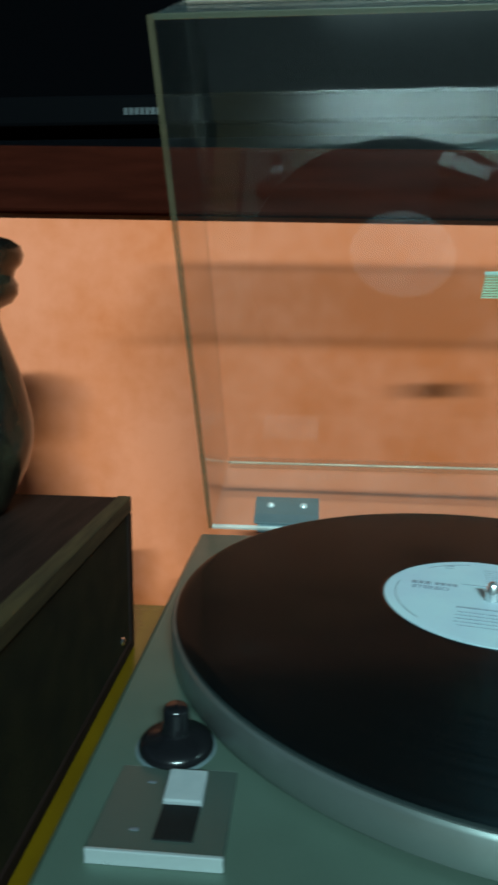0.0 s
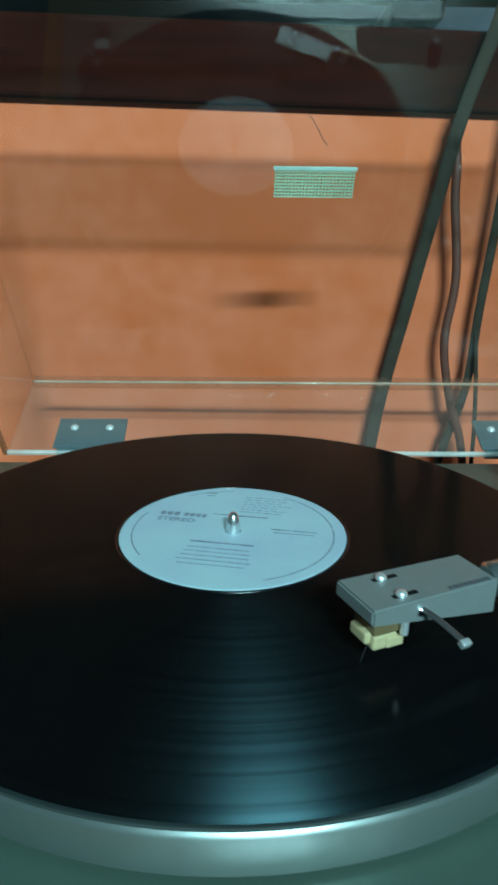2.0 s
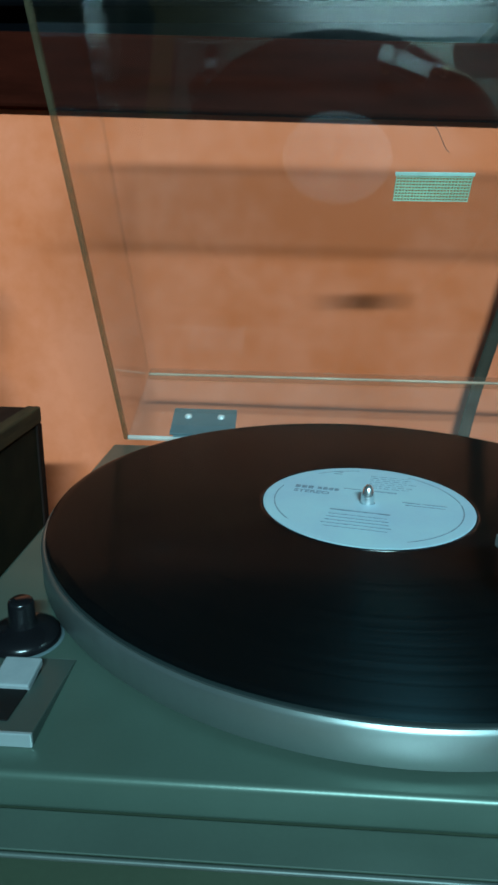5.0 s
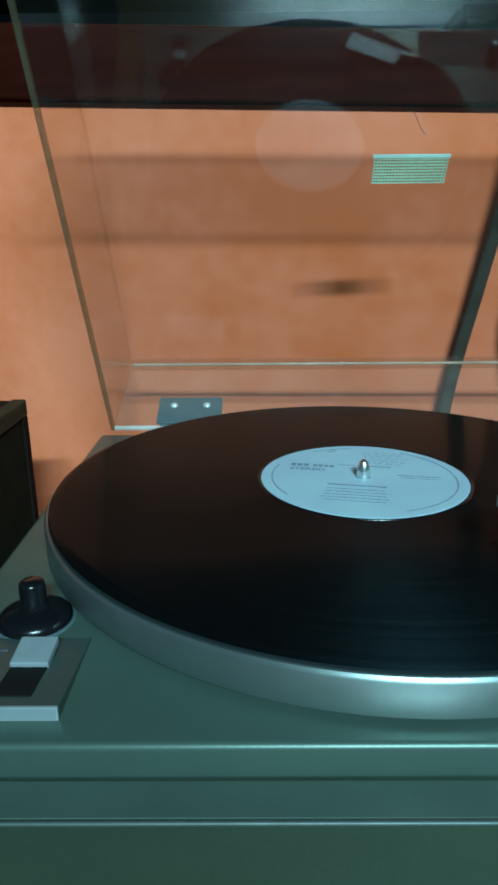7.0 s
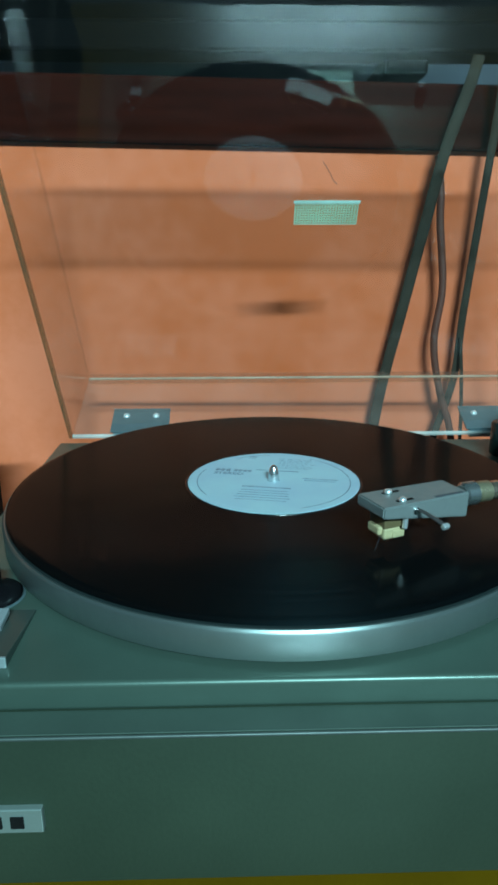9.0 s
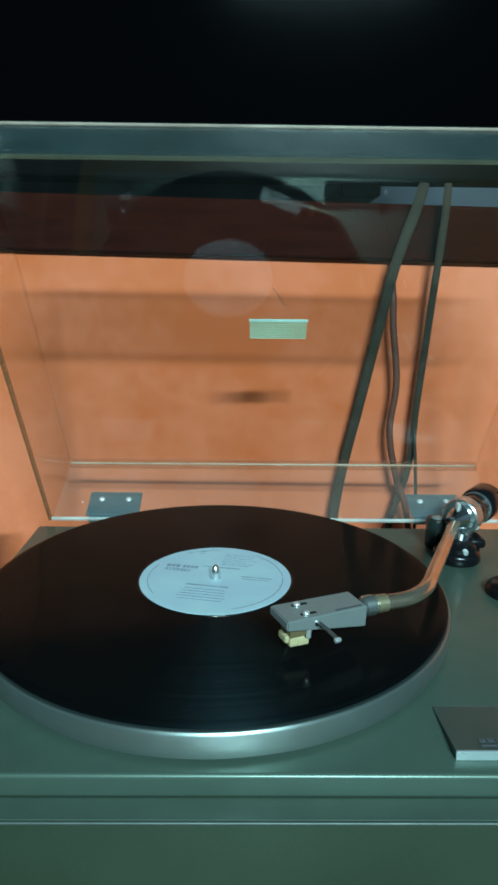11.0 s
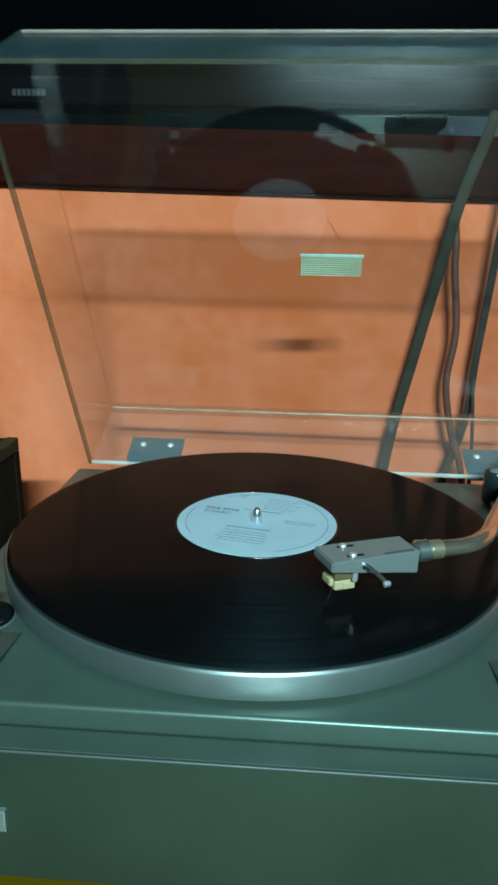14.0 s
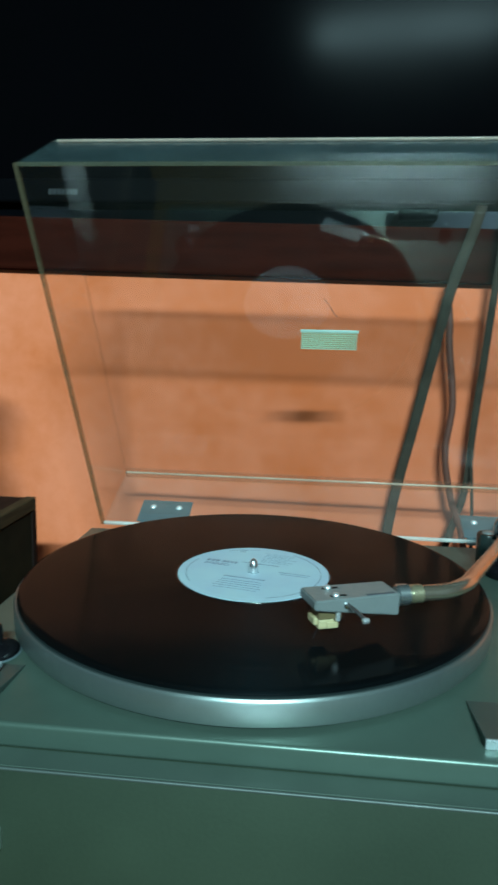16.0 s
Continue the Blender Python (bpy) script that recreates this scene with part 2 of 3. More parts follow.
def vinyl():
    """Black vinyl: fine rings that stretch highlights across the grooves, with smoother bands between tracks."""
    m = bpy.data.materials.new("vinyl")
    m.use_nodes = True
    nodes, links = m.node_tree.nodes, m.node_tree.links
    p = nodes["Principled BSDF"]
    p.inputs["Base Color"].default_value = (0.0016, 0.0018, 0.0021, 1)
    p.inputs["Specular IOR Level"].default_value = 0.085
    coord = nodes.new("ShaderNodeTexCoord")
    flat = nodes.new("ShaderNodeVectorMath")
    flat.operation = "MULTIPLY"
    flat.inputs[1].default_value = (1, 1, 0)
    links.new(coord.outputs["Object"], flat.inputs[0])
    radius = nodes.new("ShaderNodeVectorMath")
    radius.operation = "LENGTH"
    links.new(flat.outputs[0], radius.inputs[0])
    bands = nodes.new("ShaderNodeTexNoise")
    bands.noise_dimensions = "1D"
    bands.inputs["Scale"].default_value, bands.inputs["Detail"].default_value = 330, 2
    links.new(radius.outputs["Value"], bands.inputs["W"])
    rough = nodes.new("ShaderNodeMapRange")
    rough.inputs["From Min"].default_value, rough.inputs["From Max"].default_value = 0.3, 0.7
    rough.inputs["To Min"].default_value, rough.inputs["To Max"].default_value = 0.12, 0.18
    links.new(bands.outputs["Fac"], rough.inputs["Value"])
    links.new(rough.outputs[0], p.inputs["Roughness"])
    bump = nodes.new("ShaderNodeBump")
    bump.inputs["Strength"].default_value, bump.inputs["Distance"].default_value = 0.008, 0.0006
    links.new(bands.outputs["Fac"], bump.inputs["Height"])
    links.new(bump.outputs[0], p.inputs["Normal"])
    # the two walls of the grooves, leaning towards and away from the centre
    outward = nodes.new("ShaderNodeVectorMath")
    outward.operation = "NORMALIZE"
    links.new(flat.outputs[0], outward.inputs[0])
    cut = nodes.new("ShaderNodeMapRange")
    cut.inputs["From Min"].default_value, cut.inputs["From Max"].default_value = 0.25, 0.75
    cut.inputs["To Min"].default_value, cut.inputs["To Max"].default_value = 0.0072, 0.0135
    links.new(bands.outputs["Fac"], cut.inputs["Value"])
    dull = nodes.new("ShaderNodeBsdfDiffuse")
    dull.inputs[0].default_value = (0.0016, 0.002, 0.0022, 1)
    land = nodes.new("ShaderNodeMixShader")
    land.inputs[0].default_value = 0.45
    links.new(p.outputs[0], land.inputs[1])
    links.new(dull.outputs[0], land.inputs[2])
    shade = land.outputs[0]
    for lean in (1.0, -1.0):
        tilt = nodes.new("ShaderNodeVectorMath")
        tilt.operation = "SCALE"
        tilt.inputs["Scale"].default_value = lean
        links.new(outward.outputs[0], tilt.inputs[0])
        raised = nodes.new("ShaderNodeVectorMath")
        raised.operation = "ADD"
        raised.inputs[1].default_value = (0, 0, 1)
        links.new(tilt.outputs[0], raised.inputs[0])
        unit = nodes.new("ShaderNodeVectorMath")
        unit.operation = "NORMALIZE"
        links.new(raised.outputs[0], unit.inputs[0])
        wall = nodes.new("ShaderNodeBsdfGlossy")
        wall.inputs["Color"].default_value = (0.42, 0.8, 0.92, 1)
        wall.inputs["Roughness"].default_value = 0.22
        links.new(unit.outputs[0], wall.inputs["Normal"])
        mix = nodes.new("ShaderNodeMixShader")
        links.new(cut.outputs[0], mix.inputs[0])
        links.new(shade, mix.inputs[1])
        links.new(wall.outputs[0], mix.inputs[2])
        shade = mix.outputs[0]
    links.new(shade, nodes["Material Output"].inputs[0])
    return m


VINYL = vinyl()


def turned_metal(name, colour, rough, stretch, metal):
    """Lathe-turned aluminium: fine marks run round the axis and smear highlights across them."""
    m = material(name, colour, rough, metal, tuple(c * 0.85 for c in colour), 90, 0.5, 1200, 0.0)
    nodes, links = m.node_tree.nodes, m.node_tree.links
    p = nodes["Principled BSDF"]
    p.inputs["Anisotropic"].default_value = stretch
    p.inputs["Anisotropic Rotation"].default_value = 0.25
    tangent = nodes.new("ShaderNodeTangent")
    tangent.direction_type, tangent.axis = "RADIAL", "Z"
    links.new(tangent.outputs[0], p.inputs["Tangent"])
    return m


PLATTER_METAL = turned_metal("turned_platter_metal", (0.31, 0.355, 0.34), 0.40, 0.6, 0.88)


# ---- building helpers ----
def part(name, bm, mat, parent=None, label="", smooth=False):
    me = bpy.data.meshes.new(name)
    bmesh.ops.recalc_face_normals(bm, faces=bm.faces)
    bm.to_mesh(me)
    bm.free()
    me.materials.append(mat)
    if smooth:
        for poly in me.polygons:
            poly.use_smooth = True
        me.set_sharp_from_angle(angle=radians(40))
    ob = new(name, me)
    if parent is not None:
        ob.parent = parent
    if label:
        tagged(ob, label)
    return ob


def thing(name, place, label, category, group="", kind=""):
    ob = new(name)
    ob.location = place
    ob.empty_display_size = 0.05
    return tagged(ob, label, category, group, kind)


def box(x0, x1, y0, y1, z0, z1, bevel=0.0, segments=2, bm=None):
    made = bmesh.new()
    bmesh.ops.create_cube(made, size=1)
    for v in made.verts:
        v.co = Vector(((x0 + x1) / 2 + v.co.x * (x1 - x0), (y0 + y1) / 2 + v.co.y * (y1 - y0), (z0 + z1) / 2 + v.co.z * (z1 - z0)))
    if bevel:
        bmesh.ops.bevel(made, geom=made.edges[:], offset=bevel, segments=segments, affect="EDGES", profile=0.5)
    return join(bm, made)


def join(bm, made):
    """Adds the bmesh made to bm and gives bm back."""
    if bm is None:
        return made
    me = bpy.data.meshes.new("joined")
    made.to_mesh(me)
    made.free()
    bm.from_mesh(me)
    bpy.data.meshes.remove(me)
    return bm


def lathe(profile, steps=48, place=(0, 0, 0), bm=None):
    """A solid turned about z from (radius, z) pairs."""
    made = bmesh.new()
    rings = []
    for r, z in profile:
        if r < 1e-6:
            rings.append([made.verts.new((place[0], place[1], place[2] + z))])
        else:
            rings.append([made.verts.new((place[0] + r * math.cos(2 * math.pi * i / steps), place[1] + r * math.sin(2 * math.pi * i / steps), place[2] + z)) for i in range(steps)])
    for a, b in zip(rings, rings[1:]):
        for i in range(steps):
            j = (i + 1) % steps
            if len(a) == 1 and len(b) > 1:
                made.faces.new((a[0], b[i], b[j]))
            elif len(b) == 1 and len(a) > 1:
                made.faces.new((a[i], a[j], b[0]))
            elif len(a) > 1:
                made.faces.new((a[i], a[j], b[j], b[i]))
    return join(bm, made)


def turned(bm, matrix):
    bmesh.ops.transform(bm, matrix=matrix, verts=bm.verts)
    return bm


def along(a, b):
    """The pose that lays a lathe's z axis from a towards b."""
    a, b = Vector(a), Vector(b)
    return Matrix.Translation(a) @ (b - a).to_track_quat("Z", "Y").to_matrix().to_4x4()


def rod(a, b, r, steps=20, bevel=0.0, bm=None):
    length = (Vector(b) - Vector(a)).length
    e = min(bevel or r * 0.2, length * 0.3)
    made = lathe([(0, 0), (r - e, 0), (r, e), (r, length - e), (r - e, length), (0, length)], steps)
    return join(bm, turned(made, along(a, b)))


def tube(points, r, steps=14, flat=1.0, spans=8, bm=None):
    """A round or flattened tube along a smooth curve through the points."""
    pts = [Vector(p) for p in points]
    line = []
    for i in range(len(pts) - 1):
        p0, p1, p2, p3 = pts[max(i - 1, 0)], pts[i], pts[i + 1], pts[min(i + 2, len(pts) - 1)]
        for k in range(spans):
            t = k / spans
            line.append(0.5 * ((2 * p1) + (p2 - p0) * t + (2 * p0 - 5 * p1 + 4 * p2 - p3) * t * t + (3 * p1 - p0 - 3 * p2 + p3) * t ** 3))
    line.append(pts[-1])
    made = bmesh.new()
    rings = []
    side = None
    for i, c in enumerate(line):
        d = (line[min(i + 1, len(line) - 1)] - line[max(i - 1, 0)]).normalized()
        if side is None:
            side = d.cross(Vector((0, 1, 0))) if abs(d.y) < 0.9 else d.cross(Vector((0, 0, 1)))
        side = (side - d * side.dot(d)).normalized()
        up = side.cross(d)
        rings.append([made.verts.new(c + side * r * math.cos(2 * math.pi * k / steps) + up * r * flat * math.sin(2 * math.pi * k / steps)) for k in range(steps)])
    for a, b in zip(rings, rings[1:]):
        for k in range(steps):
            made.faces.new((a[k], a[(k + 1) % steps], b[(k + 1) % steps], b[k]))
    made.faces.new(rings[0])
    made.faces.new(rings[-1])
    return join(bm, made)


def bars(rects, z0, z1, bm=None):
    """Flat bars (x0, x1, y0, y1) in one plane."""
    for x0, x1, y0, y1 in rects:
        bm = box(x0, x1, y0, y1, z0, z1, bm=bm)
    return bm


# ---- the room ----
WALL_Y, TABLE_Z, FLOOR_Z, CEIL_Z = 0.292, -0.106, -0.86, 1.78
floor = tagged(part("floor", box(-2.2, 2.2, -2.9, 1.0, FLOOR_Z - 0.05, FLOOR_Z), ROOM_FLOOR), "dark plain floor of the room", "floor", kind="structure")
ceiling = tagged(part("ceiling", box(-2.2, 2.2, -2.9, 1.0, CEIL_Z, CEIL_Z + 0.05), CEILING_PAINT), "pale plain ceiling of the room", "ceiling", kind="structure")
for name, dims in (("wall_west", (-2.25, -2.2, -2.9, 1.0)), ("wall_east", (2.2, 2.25, -2.9, 1.0)), ("wall_south", (-2.2, 2.2, -2.95, -2.9)), ("wall_north", (-2.2, 2.2, 1.0, 1.05))):
    tagged(part(name, box(*dims, FLOOR_Z, CEIL_Z), ROOM_WALL), "plain plastered wall closing the dim room", "wall", kind="structure")
low_wall = part("wall_orange", turned(box(-2.19, 2.19, 0, 0.12, FLOOR_Z, 0.218), pose(0.0, WALL_Y, 0, 0, 0.9, 1.2)), ORANGE)
tagged(low_wall, "orange painted low wall under the dark shelf, slightly mottled", "wall", kind="structure")

shelf = thing("tv_shelf", (0, 0.45, 0.22), "dark red-brown wooden shelf board on the orange wall", "shelf")
part("board", turned(box(-2.1, 2.1, -0.168, 0.2, 0.0, 0.055, 0.003), pose(0, 0, -0.0022, 0, 0.9, 1.2)), DARK_RED_WOOD, shelf)


def television():
    tv = thing("television", (-0.226, 0.29, 0.276), "large black flat television, switched off, on the dark shelf", "television")
    part("bezel", join(join(join(box(-0.56, 0.56, -0.03, 0.012, 0.012, 0.036, 0.003), box(-0.56, 0.56, -0.03, 0.012, 0.64, 0.655, 0.003)), box(-0.56, -0.545, -0.03, 0.012, 0.034, 0.642, 0.003)), box(0.545, 0.56, -0.03, 0.012, 0.034, 0.642, 0.003)), TV_BLACK, tv)
    part("screen", box(-0.546, 0.546, -0.024, -0.018, 0.035, 0.641), SCREEN, tv, "glossy black screen")
    part("back_shell", box(-0.54, 0.54, 0.01, 0.05, 0.03, 0.635, 0.012), TV_BLACK, tv)
    for x in (-0.36, 0.36):
        part("foot", box(x - 0.02, x + 0.02, -0.005, 0.14, 0.0, 0.016, 0.004), TV_BLACK, tv)
    logo = None
    for k in range(7):
        logo = box(-0.0175 + k * 0.0045, -0.0142 + k * 0.0045, -0.0308, -0.0298, 0.0198, 0.0252, bm=logo)
    part("logo", logo, SILVER_PRINT, tv, "small silver maker's mark drawn as plain bars")
    return tv


television()

# ---- the table ----
table = thing("table", (0.1, -0.07, FLOOR_Z), "table under a yellow cloth, standing a little off the wall", "table")
part("tabletop", box(-0.8, 0.75, -0.27, 0.27, TABLE_Z - FLOOR_Z - 0.028, TABLE_Z - FLOOR_Z - 0.003, 0.002), DARK_RED_WOOD, table)
for lx in (-0.74, 0.69):
    for ly in (-0.22, 0.22):
        part("leg", box(lx - 0.025, lx + 0.025, ly - 0.025, ly + 0.025, 0, TABLE_Z - FLOOR_Z - 0.028, 0.003), DARK_RED_WOOD, table)


def tablecloth():
    bm = bmesh.new()
    xs = np.linspace(-0.808, 0.758, 90)
    ys = np.linspace(-0.278, 0.278, 40)
    grid = []
    for i, x in enumerate(xs):
        col = []
        for j, y in enumerate(ys):
            w = 0.0006 * noise.noise(Vector((x * 14, y * 14, 3)))
            col.append(bm.verts.new((x, y, w)))
        grid.append(col)
    for i in range(len(xs) - 1):
        for j in range(len(ys) - 1):
            bm.faces.new((grid[i][j], grid[i + 1][j], grid[i + 1][j + 1], grid[i][j + 1]))
    edge = [e for e in bm.edges if e.is_boundary]
    made = bmesh.ops.extrude_edge_only(bm, edges=edge)["geom"]
    for v in made:
        if isinstance(v, bmesh.types.BMVert):
            v.co.z -= 0.13 + 0.006 * math.sin(v.co.x * 60) + 0.006 * math.sin(v.co.y * 50)
            v.co.x += math.copysign(0.004, v.co.x) if abs(v.co.x) > 0.75 else 0
            v.co.y += math.copysign(0.004, v.co.y) if abs(v.co.y) > 0.27 else 0
    ob = part("tablecloth", bm, YELLOW_CLOTH, smooth=True)
    solid = ob.modifiers.new("thickness", "SOLIDIFY")
    solid.thickness, solid.offset = 0.0015, -1
    ob.location = (0.1, -0.07, TABLE_Z)
    return tagged(ob, "plain mustard-yellow cloth spread over the table", "tablecloth")


tablecloth()

# ---- loudspeaker and vase ----
speaker = thing("loudspeaker", (-0.2115, 0.137, TABLE_Z), "dark brown wooden loudspeaker box with pale worn edges, on the table", "loudspeaker")
SH = 0.008 - TABLE_Z
part("cabinet", box(-0.27, -0.006, -0.42, 0, 0.0, SH, 0.0025), SPEAKER_WOOD, speaker)
part("baffle", box(-0.0075, -0.0015, -0.41, -0.008, 0.008, SH - 0.012, 0.001), GRILLE_CLOTH, speaker, "black cloth-covered front")
part("trim", box(-0.010, 0.0, -0.42, 0.0, SH - 0.011, SH + 0.0006, 0.0012), SPEAKER_TRIM, speaker, "pale worn wooden edge strip")
part("trim", box(-0.012, 0.0, -0.42, 0.0, 0.0006, 0.009, 0.0012), SPEAKER_WOOD, speaker)
part("trim", box(-0.012, 0.0, -0.009, 0.0, 0.008, SH - 0.011, 0.0012), SPEAKER_WOOD, speaker)
part("corner_screw", turned(lathe([(0, 0.002), (0.0025, 0.0015), (0.0032, 0), (0, 0)], 14), pose(-0.0012, -0.028, 0.018, 0, 90, 0)), CHROME, speaker, "small bright screw")

vase = part("vase", lathe([(0, 0), (0.022, 0), (0.025, 0.003), (0.0305, 0.014), (0.0385, 0.03), (0.0425, 0.046), (0.0428, 0.058), (0.0402, 0.074), (0.036, 0.09), (0.031, 0.104), (0.027, 0.116), (0.0255, 0.123), (0.0265, 0.128), (0.0335, 0.1315),
                           (0.0375, 0.137), (0.0378, 0.1425), (0.0355, 0.147), (0.0365, 0.151), (0.0402, 0.155), (0.0418, 0.160), (0.0405, 0.165), (0.036, 0.168), (0.031, 0.168), (0.027, 0.163), (0.022, 0.13), (0.03, 0.06), (0, 0.012)], 56), VASE_GLAZE, smooth=True)
vase.location = (-0.303, 0.082, 0.0088)
tagged(vase, "dark glazed pottery vase with a ringed neck, on the loudspeaker", "vase")

# ---- cables behind the dust cover ----
def cable(name, points, r, mat, label, flat=1.0):
    ob = part(name, tube(points, r, 12, flat), mat, smooth=True)
    return tagged(ob, label, "cable", "cables behind the record player")


CY = 0.272
cable("cable", [(0.1915, CY - 0.0055, 0.2875), (0.1855, CY - 0.0065, 0.265), (0.168, CY - 0.006, 0.21), (0.1548, CY, 0.14), (0.1412, CY + 0.003, 0.07), (0.1235, CY + 0.004, -0.02), (0.112, CY + 0.002, -0.12), (0.1, CY, -0.25)], 0.0053, CABLE_BLACK, "thick flat black cable hanging down the orange wall", 0.45)
cable("cable", [(0.1655, CY + 0.003, 0.209), (0.167, CY + 0.002, 0.197), (0.1695, CY, 0.175), (0.171, CY, 0.15), (0.178, CY, 0.092), (0.174, CY, 0.04), (0.184, CY, -0.01), (0.2, CY, -0.06), (0.22, CY, -0.2)], 0.0036, CABLE_BROWN, "thin brown cable hanging in a loose wave down the wall")
cable("cable", [(0.2145, CY - 0.0055, 0.2875), (0.2135, CY - 0.0065, 0.255), (0.2095, CY - 0.002, 0.19), (0.206, CY + 0.002, 0.13), (0.2015, CY + 0.004, 0.064), (0.198, CY + 0.005, 0.0), (0.18, CY + 0.004, -0.07), (0.15, CY, -0.22)], 0.0038, CABLE_BLACK, "thick flat black cable hanging down the orange wall", 0.5)
cable("cable", [(0.2005, CY + 0.001, 0.045), (0.2015, CY - 0.002, 0.025), (0.203, CY - 0.006, 0.0), (0.206, CY - 0.008, -0.06), (0.21, CY, -0.2)], 0.0018, CABLE_BLACK, "very thin black wire hanging down the wall")

# ---- the record player ----
player = thing("record_player", (0.049, -0.008, TABLE_Z), "grey record player with silver platter and open clear dust cover", "record player")
inv = Matrix.Translation(-player.location)
PX, PY, PZ = player.location


def ppart(name, bm, mat, parent=None, label="", smooth=False):
    """A part of the player, built in room coordinates."""
    if parent is None or parent is player:
        bm = turned(bm, inv)
    else:
        bm = turned(bm, (Matrix.Translation(player.location) @ Matrix.Translation(parent.location)).inverted() if parent.parent is player else inv)
    return part(name, bm, mat, parent or player, label, smooth)


X0, X1 = -0.169, 0.267
base = ppart("base", box(X0, X1, -0.172, 0.152, -0.099, -0.0315, 0.0014), BASE_GREY, None, "grey-green base box", True)
ppart("top_plate", box(X0 + 0.006, X1 - 0.006, -0.158, 0.144, -0.0318, -0.0195, 0.0022, 4), GREY_PLATE, None, "satin grey metal deck plate", True)
ppart("edge_trim", rod((X0 + 0.001, -0.1716, -0.0319), (X1 - 0.001, -0.1716, -0.0319), 0.0008, 10), TRIM_METAL, base, "thin bright line along the top edge", True)
ppart("ledge", box(X0 + 0.0018, X1 - 0.0018, -0.1706, -0.1582, -0.0318, -0.0311, 0.0002), LEDGE_GREY, base, "painted grey ledge in front of the deck plate")
for fx in (X0 + 0.04, X1 - 0.04):
    for fy in (-0.13, 0.11):
        ppart("foot", lathe([(0, 0), (0.016, 0), (0.018, 0.002), (0.018, 0.006), (0.016, 0.0075), (0, 0.0075)], 24, (fx, fy, TABLE_Z)), BLACK_MATT, None, "", True)
ppart("platter", lathe([(0, -0.0166), (0.1506, -0.0168), (0.1514, -0.0167), (0.1519, -0.0161), (0.1520, -0.0048), (0.1516, -0.0039), (0.1510, -0.0033), (0.1500, -0.0034), (0.1485, -0.0037), (0, -0.0037)], 160), PLATTER_METAL, None, "brushed silver platter", True)
ppart("mat", lathe([(0, -0.0036), (0.1496, -0.0036), (0.1503, -0.0033), (0.1498, -0.0029), (0, -0.0028)], 128), MAT_RUBBER, None, "black rubber platter mat", True)
ppart("sub_platter", lathe([(0, -0.0195), (0.1465, -0.0195), (0.1465, -0.0165), (0, -0.0165)], 96), BLACK_MATT, None, "dark underside of the platter", True)
ppart("spindle", lathe([(0, 0.0095), (0.0011, 0.0093), (0.0022, 0.008), (0.0030, 0.005), (0.0033, 0.0035), (0.0033, -0.003), (0, -0.003)], 28), SPINDLE_STEEL, None, "bright chrome centre spindle", True)

badge = ppart("badge", box(-0.158, -0.0945, -0.1745, -0.1715, -0.0712, -0.0605, 0.0005), BADGE_METAL, None, "silver maker's badge with plain dark bars")
letters = None
for k in range(7):
    letters = box(-0.1535 + k * 0.0079, -0.1487 + k * 0.0079, -0.1751, -0.1743, -0.0685, -0.0635, bm=letters)
ppart("badge_print", letters, BLACK_MATT, badge)


def wedge(x0, x1, y0, y1, z, rise):
    """A low ramp on the deck, highest at its front."""
    bm = bmesh.new()
    v = [bm.verts.new(c) for c in ((x0, y0, z), (x1, y0, z), (x1, y1, z), (x0, y1, z), (x0, y0, z + rise), (x1, y0, z + rise), (x1, y1, z + 0.0004), (x0, y1, z + 0.0004))]
    for f in ((0, 1, 2, 3), (4, 5, 6, 7), (0, 1, 5, 4), (1, 2, 6, 5), (2, 3, 7, 6), (3, 0, 4, 7)):
        bm.faces.new([v[i] for i in f])
    bmesh.ops.bevel(bm, geom=bm.edges[:], offset=0.0003, segments=1, affect="EDGES")
    return bm


DZ = -0.0195
panel = ppart("control_panel", wedge(-0.150, -0.111, -0.1475, -0.107, DZ, 0.0045), PANEL_GREY, None, "small raised switch panel")
ppart("panel_lip", box(-0.150, -0.111, -0.1484, -0.1472, DZ, DZ + 0.0047, 0.0003), BRIGHT_EDGE, panel, "bright front edge")
ppart("switch_well", turned(box(-0.0058, 0.0058, -0.0138, 0.0138, -0.001, 0.0005), pose(-0.1262, -0.129, DZ + 0.0026, -5.8, 0, 0)), BLACK_MATT, panel, "black switch recess")
ppart("switch_lever", turned(box(-0.0062, 0.0062, -0.0065, 0.0065, 0.0, 0.003, 0.0006), pose(-0.1262, -0.1205, DZ + 0.0022, 6, 0, 0)), WHITE_TILE, panel, "pale metal switch lever")
ppart("panel_mark", box(-0.1395, -0.1368, -0.1165, -0.1156, DZ + 0.0008, DZ + 0.0016), DARK_PRINT, panel)
ppart("panel_mark", box(-0.1395, -0.1368, -0.1395, -0.1386, DZ + 0.0032, DZ + 0.0041), DARK_PRINT, panel)
ppart("speed_knob", lathe([(0, 0.0162), (0.0036, 0.0161), (0.0043, 0.0155), (0.0046, 0.0145), (0.0047, 0.0075), (0.0052, 0.0062), (0.0068, 0.0055), (0.0098, 0.0047), (0.0120, 0.0036), (0.0131, 0.0024), (0.0134, 0.0006), (0, 0.0006)], 44, (-0.1342, -0.0955, DZ)), BLACK_PLASTIC, None, "glossy black knob with a round skirt", True)

